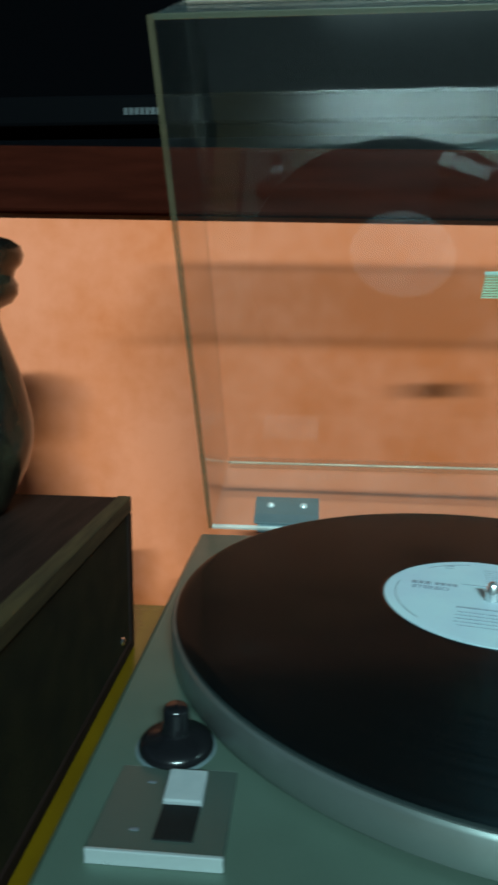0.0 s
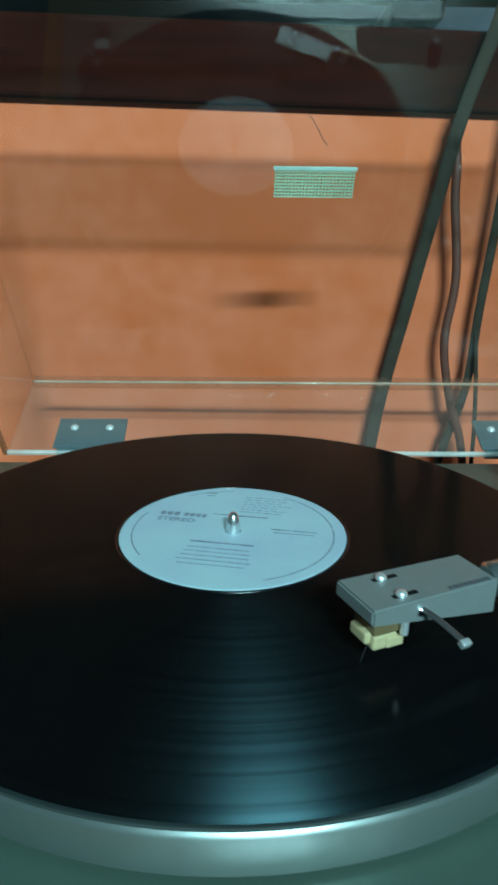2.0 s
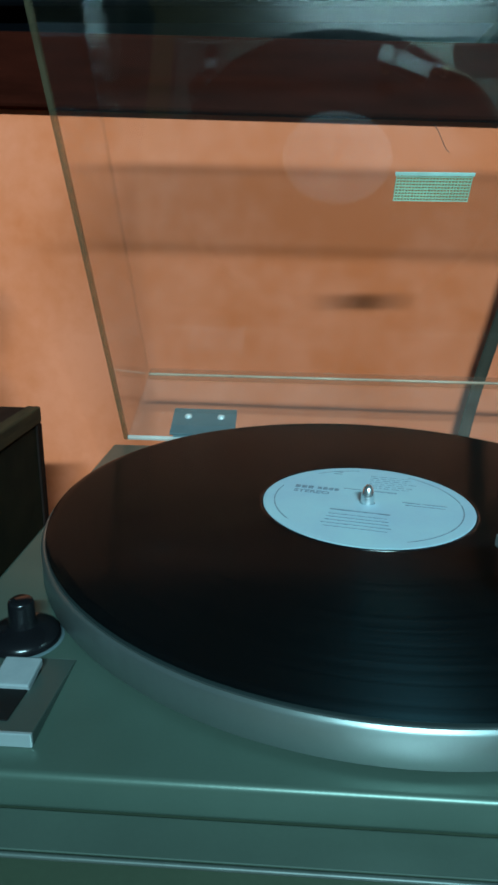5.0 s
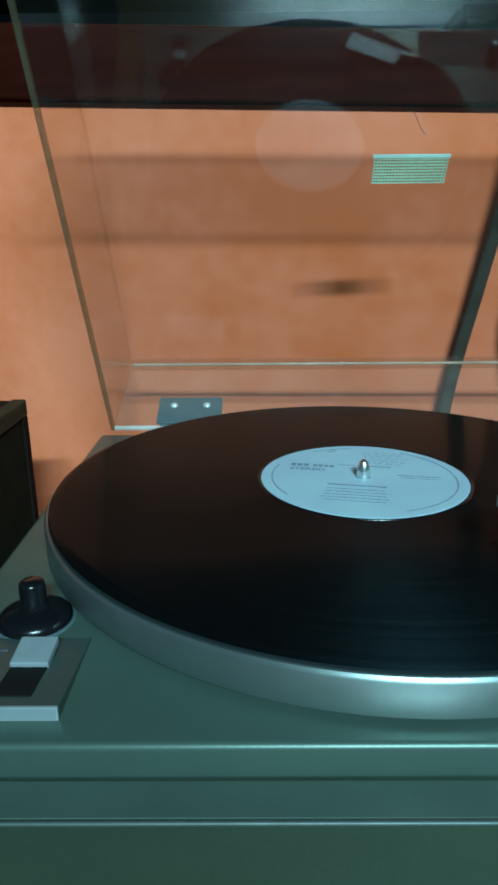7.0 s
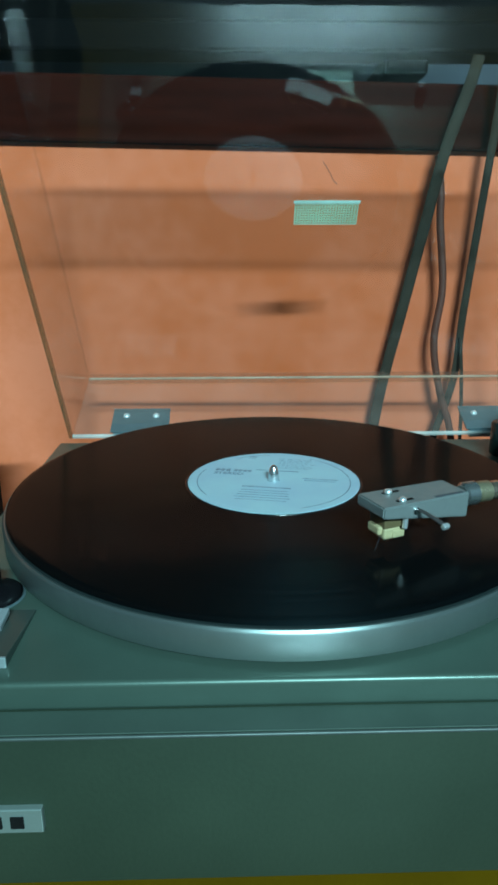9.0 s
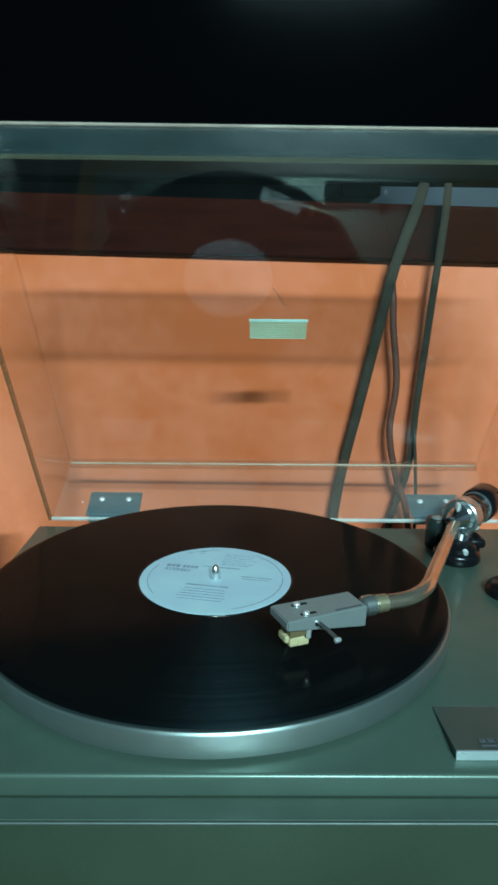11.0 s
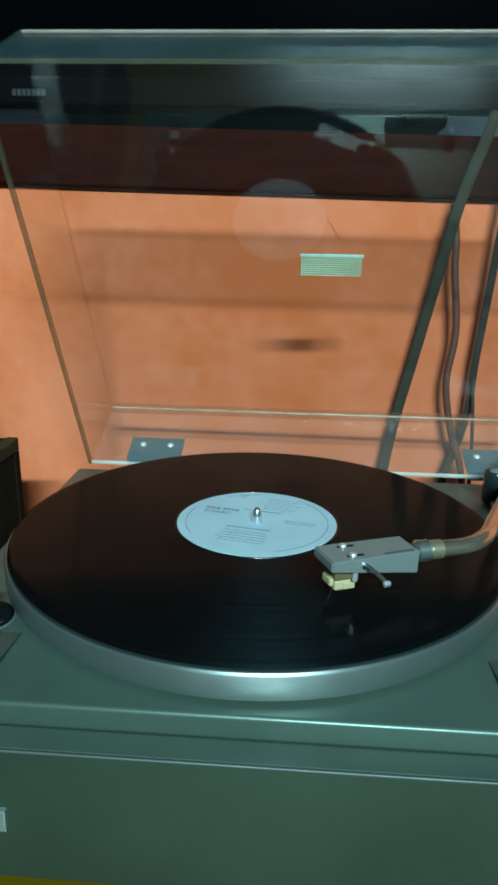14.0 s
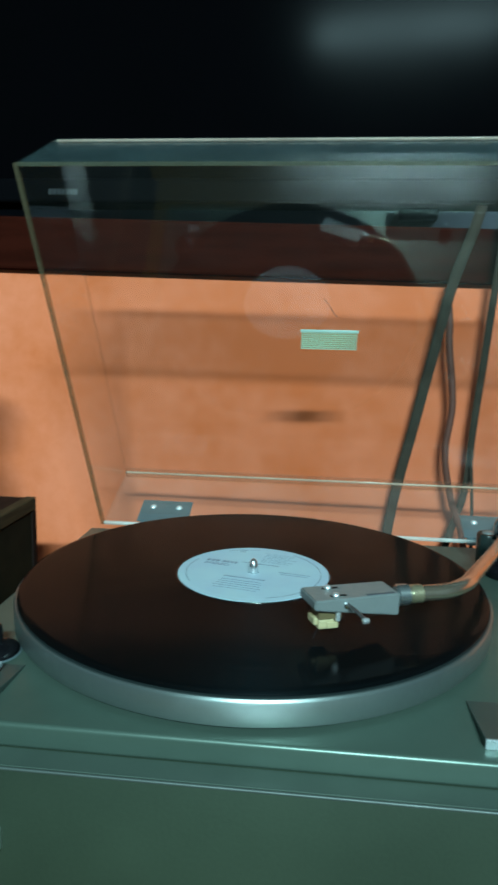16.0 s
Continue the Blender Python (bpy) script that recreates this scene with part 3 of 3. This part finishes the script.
ppart("knob_washer", lathe([(0, 0.0005), (0.0140, 0.0005), (0.0144, 0.0002), (0.0144, 0), (0, 0)], 44, (-0.1342, -0.0955, DZ)), HINGE_STEEL, None, "thin steel washer under the knob", True)
plate = ppart("arm_panel", wedge(0.1165, 0.252, -0.1475, -0.109, DZ, 0.0046), PANEL_GREY, None, "raised panel with small dark print")
ppart("panel_lip", box(0.1165, 0.252, -0.1484, -0.1472, DZ, DZ + 0.0049, 0.0003), BRIGHT_EDGE, plate, "bright front edge")
printing = None
for k in range(8):
    printing = box(0.1295 + k * 0.0042, 0.1327 + k * 0.0042, -0.1412, -0.1385, 0, 0.0003, bm=printing)
printing = box(0.1295, 0.158, -0.1445, -0.1434, 0, 0.0003, bm=printing)
ppart("panel_print", turned(printing, Matrix.Translation((0, -0.140, DZ + 0.0041)) @ Euler((radians(-6.2), 0, 0)).to_matrix().to_4x4() @ Matrix.Translation((0, 0.140, 0))), DARK_PRINT, plate)
panel_knob = ppart("panel_knob", lathe([(0, 0.0095), (0.0052, 0.0095), (0.0058, 0.0088), (0.0062, 0.001), (0.0066, 0), (0, 0)], 36, (0.189, -0.123, DZ + 0.0023)), BLACK_PLASTIC, plate, "small round black knob", True)
ppart("knob_cap", lathe([(0, 0.0006), (0.0040, 0.0005), (0.0047, 0), (0, -0.0004)], 32, (0.189, -0.123, DZ + 0.0119)), ALUMINIUM, plate, "silver knob cap", True)
lift_dial = ppart("arm_lift_dial", lathe([(0, 0.0085), (0.012, 0.0083), (0.0145, 0.0072), (0.0165, 0.005), (0.0175, 0.003), (0.0175, 0), (0, 0)], 48, (0.2085, 0.0185, DZ)), BLACK_PLASTIC, None, "flat glossy black dial", True)
ppart("lift_lever", rod((0.2045, 0.006, -0.0095), (0.2012, -0.008, -0.0105), 0.0016, 14), BRIGHT_SCREW, lift_dial, "chrome lever", True)
ppart("lever_grip", rod((0.2013, -0.0075, -0.0105), (0.1994, -0.0165, -0.0112), 0.0031, 18), BLACK_PLASTIC, lift_dial, "black lever grip", True)

# ---- the tonearm ----
PIV = Vector((0.1955, 0.092, 0.0115))
arm = thing("tonearm", (0, 0, 0), "", "")
arm.location = PIV - player.location
arm.parent = player
UP = Vector((0, 0, 1))


def apart_(name, bm, mat, label="", smooth=True):
    return part(name, turned(bm, Matrix.Translation(-PIV)), mat, arm, label, smooth)


TAIL = Vector((0.66, 0.75, 0.0)).normalized()
SIDE = Vector((0.75, -0.66, 0)).normalized()
apart_("pivot_base", lathe([(0, 0), (0.0175, 0), (0.0185, 0.0015), (0.018, 0.007), (0.0165, 0.0085), (0.0150, 0.0095), (0.0145, 0.0125), (0.012, 0.0145), (0, 0.0145)], 48, (0.1885, 0.078, DZ)), BLACK_PLASTIC, "glossy black pivot base")
apart_("lift_platform", join(box(0.196, 0.2125, 0.079, 0.1, -0.012, -0.004, 0.003, 3), rod((0.205, 0.088, DZ), (0.205, 0.088, -0.006), 0.0055, 24)), BLACK_PLASTIC, "black arm-lift bracket")
apart_("lift_screw", rod((0.1905, 0.0655, -0.0085), (0.1895, 0.063, -0.0085), 0.0028, 16), BRIGHT_SCREW, "bright screw")
arm_line = [(0.0905, -0.0762, 0.0213), (0.1, -0.0735, 0.0213), (0.1140, -0.0672, 0.0211), (0.1260, -0.0535, 0.0205), (0.1350, -0.034, 0.0190), (0.1475, -0.006, 0.0165), (0.1655, 0.035, 0.0125), (0.176, 0.0595, 0.0105), (0.186, 0.0795, 0.0105)]
apart_("arm_tube", tube(arm_line, 0.0044, 18), COPPER_TUBE, "polished S-shaped metal arm tube")
apart_("collar", rod((0.0835, -0.0785, 0.0212), (0.0912, -0.076, 0.0213), 0.0057, 26), ALUMINIUM, "silver locking collar")
apart_("collar", rod((0.0912, -0.076, 0.0213), (0.0985, -0.0739, 0.0213), 0.0050, 26), BRASS, "worn brass collar")
apart_("bearing_cone", turned(lathe([(0, -0.004), (0.005, -0.003), (0.0062, 0.0), (0.0085, 0.008), (0.0122, 0.0125), (0.0122, 0.014), (0, 0.014)], 36), along(PIV - TAIL * 0.018, PIV)), CHROME, "chrome bearing cup")
apart_("gimbal_ring", turned(lathe([(0.0112, -0.006), (0.0140, -0.0066), (0.0150, -0.0056), (0.0150, 0.0056), (0.0140, 0.0066), (0.0112, 0.006), (0.0112, -0.006)], 56), along(PIV, PIV + TAIL * 0.02)), ALUMINIUM, "wide silver bearing ring")
apart_("ring_screw", turned(lathe([(0, 0.0014), (0.0016, 0.0012), (0.0024, 0), (0, 0)], 16), along(PIV + SIDE * 0.0128 - UP * 0.0072, PIV + SIDE * 0.03 - UP * 0.0165)), BRIGHT_SCREW, "small bright screw")
apart_("bearing_pin", rod(PIV - TAIL * 0.010 + UP * 0.004, PIV - TAIL * 0.010 + UP * 0.0135, 0.002, 16), BRIGHT_SCREW, "upright chrome pin")
apart_("bearing_block", turned(box(-0.0075, 0.0075, -0.0075, 0.0075, -0.008, 0.008, 0.002), along(PIV - UP * 0.010, PIV)), CHROME, "chrome bearing block")
apart_("pivot_post", rod((PIV.x - 0.003, PIV.y - 0.006, DZ + 0.01), (PIV.x - 0.001, PIV.y - 0.003, -0.002), 0.0085, 28), CHROME)
apart_("anti_skating_housing", lathe([(0, -0.0185), (0.0078, -0.0185), (0.0088, -0.017), (0.0088, 0.0055), (0.0080, 0.0066), (0.0060, 0.0070), (0.0058, 0.0064), (0, 0.0064)], 36, (0.178, 0.1, 0)), DARK_GREEN_PLASTIC, "dark green-black round anti-skating housing")
apart_("housing_cap", lathe([(0, 0.0012), (0.0038, 0.001), (0.0050, 0), (0, -0.0003)], 28, (0.178, 0.1, 0.0067)), HEADSHELL_GREY, "grey dial face")
apart_("rear_stub", rod(PIV + TAIL * 0.004, PIV + TAIL * 0.058 + UP * 0.001, 0.0052, 22), CHROME)
apart_("counterweight", turned(lathe([(0.005, 0), (0.0112, 0), (0.0125, 0.0015), (0.0125, 0.0125), (0.0118, 0.0135), (0.0118, 0.015), (0.0142, 0.016), (0.015, 0.018), (0.015, 0.036), (0.0135, 0.038), (0.005, 0.038)], 48), along(PIV + TAIL * 0.012, PIV + TAIL * 0.06 + UP * 0.002)), BLACK_PLASTIC, "black counterweight")
apart_("weight_dial", turned(lathe([(0.0115, 0), (0.0131, 0.0004), (0.0135, 0.0012), (0.0135, 0.002), (0.0115, 0.002)], 48), along(PIV + TAIL * 0.025, PIV + TAIL * 0.06)), ALUMINIUM, "thin silver dial ring")

# headshell: its own frame runs along the shell (x), across (y) and up (z)
HX = Vector((0.0455, 0.0200, -0.0009)).normalized()
HY = Vector((0, 0, 1)).cross(HX).normalized()
HZ = HX.cross(HY)
HS = Matrix.Translation((0.0368, -0.0948, 0.0252)) @ Matrix((HX, HY, HZ)).transposed().to_4x4()


def hpart(name, bm, mat, label="", smooth=False):
    return apart_(name, turned(bm, HS), mat, label, smooth)


def shell():
    bm = bmesh.new()
    outline = [(0, -0.0102, -0.0052), (0.049, -0.0095, -0.0122), (0.049, 0.0095, -0.0122), (0, 0.0102, -0.0052)]
    low = [bm.verts.new(c) for c in outline]
    high = [bm.verts.new((x, y, 0)) for x, y, z in outline]
    bm.faces.new(low)
    bm.faces.new(high)
    for i in range(4):
        bm.faces.new((low[i], low[(i + 1) % 4], high[(i + 1) % 4], high[i]))
    bmesh.ops.bevel(bm, geom=bm.edges[:], offset=0.0007, segments=2, affect="EDGES")
    return bm


hpart("headshell", shell(), HEADSHELL_GREY, "grey metal headshell")
for hy in (0.0053, -0.0053):
    hpart("slot", box(0.0103, 0.0195, hy - 0.0009, hy + 0.0009, -0.0005, 0.00025, 0.0001), BLACK_MATT)
    hpart("screw", lathe([(0, 0.0016), (0.001, 0.0015), (0.0017, 0.001), (0.0019, 0.0003), (0.0019, 0), (0, 0)], 18, (0.0135, hy, 0.0002)), BRIGHT_SCREW, "bright screw head", True)
hpart("screw_end", lathe([(0, 0), (0.0013, 0), (0.0013, -0.0075), (0, -0.0078)], 14, (0.0145, -0.0072, -0.005)), BRIGHT_SCREW, "", True)
hpart("shell_print", bars([(0.030 + k * 0.0021, 0.0316 + k * 0.0021, -0.0086, -0.0068) for k in range(8)], 0, 0.00025), DARK_PRINT, "maker's mark drawn as plain dark bars")
hpart("cartridge_body", box(0.0045, 0.0175, -0.0056, 0.0056, -0.0126, -0.0048, 0.0006), BROWN_PLASTIC, "brown cartridge body")
hpart("stylus_holder", join(join(box(0.0045, 0.0135, -0.0058, 0.0058, -0.0176, -0.0122, 0.001), box(0.009, 0.0155, -0.0064, -0.0048, -0.0172, -0.0136, 0.0006)), box(0.0025, 0.006, -0.004, 0.0045, -0.0158, -0.0118, 0.0008)), IVORY, "cream stylus holder")
hpart("stylus", rod((0.0075, 0, -0.017), (0.0045, 0, -0.0249), 0.0002, 8), CHROME, "", True)
hpart("finger_lift", tube([(0.0178, -0.009, -0.0032), (0.0185, -0.0135, -0.0030), (0.0192, -0.0195, -0.0036), (0.0198, -0.0252, -0.0046), (0.01995, -0.0264, -0.0056)], 0.0012, 12, 0.6), DARK_METAL, "thin finger lift", True)
hpart("lift_tip", turned(box(-0.0017, 0.0017, -0.0011, 0.0011, -0.0012, 0.0012, 0.0005), pose(0.0199, -0.0266, -0.0050, 25, 0, 0)), BRIGHT_SCREW, "bright lift tip", True)
hpart("lift_screw", rod((0.0176, -0.0085, -0.0035), (0.0176, -0.0112, -0.0035), 0.0016, 12), CHROME, "", True)

# ---- the dust cover ----
# cover frame: s runs from the hinged rim up to the free rim, n from the rim plane back to the top panel
HINGE = Vector((0, 0.1652, -0.0225))
OPEN = 64.8
S = Vector((0, -math.cos(radians(OPEN)), math.sin(radians(OPEN))))
N = Vector((0, math.sin(radians(OPEN)), math.cos(radians(OPEN))))
COVER = Matrix.Translation(HINGE) @ Matrix((Vector((1, 0, 0)), S, N)).transposed().to_4x4()
LX0, LX1, LEN, TOP, NB, NF, TH = -0.1602, 0.2582, 0.3241, 0.328, 0.0695, 0.0495, 0.0021
NR = -0.0148  # the free rim, below the plane of the hinged rim
cover = new("dust_cover")
cover.parent = player
cover.location = HINGE - player.location
tagged(cover, "clear acrylic dust cover, hinged open")


def cpart(name, bm, mat, label="", smooth=False):
    return part(name, turned(bm, Matrix.Translation(-HINGE) @ COVER), mat, cover, label, smooth)


def slab(corners, thick):
    """A thin plate on four corners in the cover's frame; thick is added as an offset."""
    bm = bmesh.new()
    a = [bm.verts.new(c) for c in corners]
    b = [bm.verts.new(Vector(c) + Vector(thick)) for c in corners]
    bm.faces.new(a)
    bm.faces.new(b)
    for i in range(4):
        bm.faces.new((a[i], a[(i + 1) % 4], b[(i + 1) % 4], b[i]))
    return bm


INB = 0.0095  # the back wall leans in a little more
IN = 0.006  # walls lean in towards the top panel
FL = 0.0055  # the cover is a little wider at its free end
cpart("top_panel", slab([(LX0 + IN, INB, NB), (LX1 - IN, INB, NB), (LX1 + FL - IN, TOP, NF), (LX0 - FL + IN, TOP, NF)], (0, 0, TH)), ACRYLIC, "large clear panel")
for x0, out in ((LX0, -1), (LX1, 1)):
    cpart("side_panel", slab([(x0, 0, 0.003), (x0 + out * FL, LEN, NR + 0.003), (x0 + out * (FL - IN), TOP, NF - 0.0002), (x0 - out * IN, INB, NB - 0.0002)], (-out * TH, 0, 0)), ACRYLIC)
    cpart("rim", slab([(x0 + out * 0.0004, 0, 0), (x0 + out * (FL + 0.0004), LEN, NR), (x0 + out * (FL - TH - 0.0004), LEN, NR), (x0 - out * (TH + 0.0004), 0, 0)], (0, 0, 0.003)), ACRYLIC_EDGE, "cut edge of the acrylic, cloudy")
cpart("front_panel", slab([(LX0 - FL + TH + 0.0003, LEN, NR + 0.003), (LX1 + FL - TH - 0.0003, LEN, NR + 0.003), (LX1 + FL - IN - TH, TOP, NF - 0.0002), (LX0 - FL + IN + TH, TOP, NF - 0.0002)], (0, -TH, 0)), ACRYLIC_DUSTY)
cpart("back_panel", slab([(LX0 + TH + 0.0003, 0, 0.003), (LX1 - TH - 0.0003, 0, 0.003), (LX1 - IN - TH, INB, NB - 0.0002), (LX0 + IN + TH, INB, NB - 0.0002)], (0, TH, 0)), ACRYLIC_BACK)
# added helper in the corner: thickens the low shadow band on the wall
cpart("shadow_strip", box(LX0 + IN + 0.003, LX1 - IN - 0.003, INB + 0.0016, INB + 0.0072, NB - 0.0100, NB - 0.0006, 0.0014), ACRYLIC_SHADOW_STRIP, "clear corner strip, added to thicken the shadow band on the wall")
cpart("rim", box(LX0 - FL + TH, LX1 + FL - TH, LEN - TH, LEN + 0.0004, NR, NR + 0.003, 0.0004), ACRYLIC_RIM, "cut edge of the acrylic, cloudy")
# hinged rim: its lamp gloss comes from the pale colour
cpart("rim", box(LX0 + TH, LX1 - TH, -0.0004, TH, 0.0, 0.003, 0.0004), ACRYLIC_LIT_EDGE, "cut edge of the acrylic, lamp gloss painted in as pale haze")
# thin rods in two corners, their glint painted by the pale material
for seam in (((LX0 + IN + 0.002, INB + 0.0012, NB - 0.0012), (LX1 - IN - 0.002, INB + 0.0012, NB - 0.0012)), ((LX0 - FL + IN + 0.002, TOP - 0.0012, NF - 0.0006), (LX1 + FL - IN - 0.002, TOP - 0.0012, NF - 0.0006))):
    cpart("seam", rod(*seam, 0.0011, 10), ACRYLIC_SEAM_GLINT, "glued corner seam, the light it catches painted in as pale haze", True)
sticker_y, sticker_n = 0.1700, NB + (NF - NB) * 0.1700 / 0.32
sticker = cpart("sticker", turned(box(-0.0235, 0.0235, -0.0098, 0.0085, -0.0006, 0.0, 0), Matrix.Translation((0.0465, sticker_y, sticker_n - 0.0008)) @ Euler((math.atan2(NF - NB, 0.32), 0, 0)).to_matrix().to_4x4()), STICKER_GREEN, "small pale green sticker with fine ruled lines")
cpart("border", turned(box(-0.0243, 0.0243, 0.0066, 0.0087, -0.0012, -0.0006, 0.0001), Matrix.Translation((0.0465, sticker_y, sticker_n - 0.0008)) @ Euler((math.atan2(NF - NB, 0.32), 0, 0)).to_matrix().to_4x4()), STICKER_BORDER, "pale top border")
ruled = None
for k in range(24):
    ruled = box(-0.0232 + k * 0.002, -0.0228 + k * 0.002, -0.0098, 0.0066, -0.0003, 0.0, bm=ruled)
for k in range(9):
    ruled = box(-0.0235, 0.0235, -0.0098 + k * 0.0019, -0.0092 + k * 0.0019, -0.0004, 0.0, bm=ruled)
cpart("ruling", turned(ruled, Matrix.Translation((0.0465, sticker_y, sticker_n - 0.0015)) @ Euler((math.atan2(NF - NB, 0.32), 0, 0)).to_matrix().to_4x4()), STICKER_PALE, "fine pale ruled lines")["kind"] = "stuff"
hair = [(x, y, NB + (NF - NB) * y / 0.32 - 0.0006) for x, y in ((0.0405, 0.2065), (0.0432, 0.2035), (0.0465, 0.1985), (0.0495, 0.1935), (0.0525, 0.1905))]
cpart("scratch", tube(hair, 0.00022, 6), DARK_METAL, "short dark curved scratch", True)
for hx in (-0.1024, 0.2):
    hinge = cpart("hinge", join(box(hx - 0.0245, hx + 0.0245, TH, TH + 0.0016, 0.004, 0.0345, 0.0005), rod((hx - 0.022, -0.001, 0.0035), (hx + 0.022, -0.001, 0.0035), 0.0035, 16)), HINGE_STEEL, "steel hinge plate")
    for sx in (-0.0126, 0.0126):
        cpart("hinge_screw", turned(lathe([(0, 0.0018), (0.0018, 0.0015), (0.0028, 0.0006), (0.003, 0), (0, 0)], 18), Matrix.Translation((hx + sx, TH + 0.0016, 0.0245)) @ Euler((radians(-90), 0, 0)).to_matrix().to_4x4()), HINGE_SCREW, "bright screw", True)

# ---- the record ----
record = part("vinyl_record", lathe([(0, -0.0027), (0.1490, -0.0027), (0.1497, -0.0023), (0.1500, -0.0018), (0.1497, -0.0012), (0.1485, -0.0007), (0.1470, -0.0003), (0.1450, -0.0002), (0.06, -0.0002), (0.056, 0.0), (0, 0.0)], 192), VINYL, smooth=True)
tagged(record, "black long-playing vinyl record with a pale blue label, on the platter", "record")
label_disc = part("label", lathe([(0.0036, 0.0003), (0.0499, 0.0004), (0.0506, 0.0002), (0.0506, -0.0001), (0.0036, -0.0001), (0.0036, 0.0003)], 96), PAPER, record, "pale blue paper label with small dark print")


def ring(r0, r1, z0, z1, a0=0.0, a1=360.0, steps=48):
    bm = bmesh.new()
    rows = []
    for i in range(steps + 1):
        a = radians(a0 + (a1 - a0) * i / steps)
        rows.append([bm.verts.new((r * math.cos(a), r * math.sin(a), z)) for r, z in ((r0, z0), (r1, z0), (r1, z1), (r0, z1))])
    for p, q in zip(rows, rows[1:]):
        for k in range(4):
            bm.faces.new((p[k], p[(k + 1) % 4], q[(k + 1) % 4], q[k]))
    return bm


def words(text, size, m, parent, mat, name="printed_word"):
    """Raised lettering laid flat on its support."""
    curve = bpy.data.curves.new(name, "FONT")
    curve.body, curve.size, curve.extrude = text, size, 0.00008
    curve.offset = 0.00012
    ob = new(name, curve)
    graph = bpy.context.evaluated_depsgraph_get()
    me = bpy.data.meshes.new_from_object(ob.evaluated_get(graph))
    bpy.data.objects.remove(ob)
    me.materials.clear()
    me.materials.append(mat)
    made = new(name, me)
    made.parent, made.matrix_basis = parent, m
    return made


SPIN = Matrix.Rotation(radians(-11), 4, "Z")
ZL = 0.00042
for a0, a1 in ((14, 66), (100, 130), (165, 222), (296, 372)):
    part("label_ring", turned(ring(0.0448, 0.0454, ZL - 0.0002, ZL + 0.0001, a0, a1), SPIN), INK, label_disc)
lines = [(-0.013, -0.0045, 0.0153, 0.0161), (-0.0035, 0.0135, 0.0151, 0.0162), (-0.0165, 0.0115, -0.0138, -0.0126)]
lines += [(-0.0375 + k * 0.0033, -0.035 + k * 0.0033, 0.0108, 0.0145) for k in range(3)]
lines += [(-0.0262 + k * 0.0029, -0.0240 + k * 0.0029, 0.0110, 0.0143) for k in range(4)]
lines += [(0.0165, 0.025, 0.004, 0.005), (0.026, 0.0375, 0.0041, 0.0049), (0.018, 0.0365, 0.0011, 0.0018), (-0.0215, -0.016, 0.0395, 0.0405), (-0.021, -0.0165, 0.0365, 0.0373)]
rng = random.Random(5)
for k in range(5):
    wide = rng.uniform(0.009, 0.016)
    lines.append((-wide - 0.003, wide - 0.003, -0.0187 - k * 0.0036, -0.0181 - k * 0.0036))
for k in range(7):
    x = -0.001
    while x < 0.02 - 0.002 * (k % 3):  # a block of small print, broken into words
        step = rng.uniform(0.0015, 0.0045)
        lines.append((x, x + step, 0.0205 + k * 0.0029, 0.0210 + k * 0.0029))
        x += step + 0.0009
part("label_print", turned(bars(lines, ZL - 0.0001, ZL + 0.0001), SPIN), INK, label_disc, "small unreadable dark print")
words("STEREO", 0.0052, SPIN @ Matrix.Translation((-0.0375, 0.005, ZL)), label_disc, INK)
for r in (0.0518,):
    part("pressing_ring", lathe([(r - 0.0005, -0.0002), (r - 0.0004, 0.0001), (r - 0.0002, 0.0003), (r, 0.00037), (r + 0.0002, 0.0003), (r + 0.0004, 0.0001), (r + 0.0005, -0.0002)], 160), VINYL_BEAD, record, "glossy raised ring round the label", True)
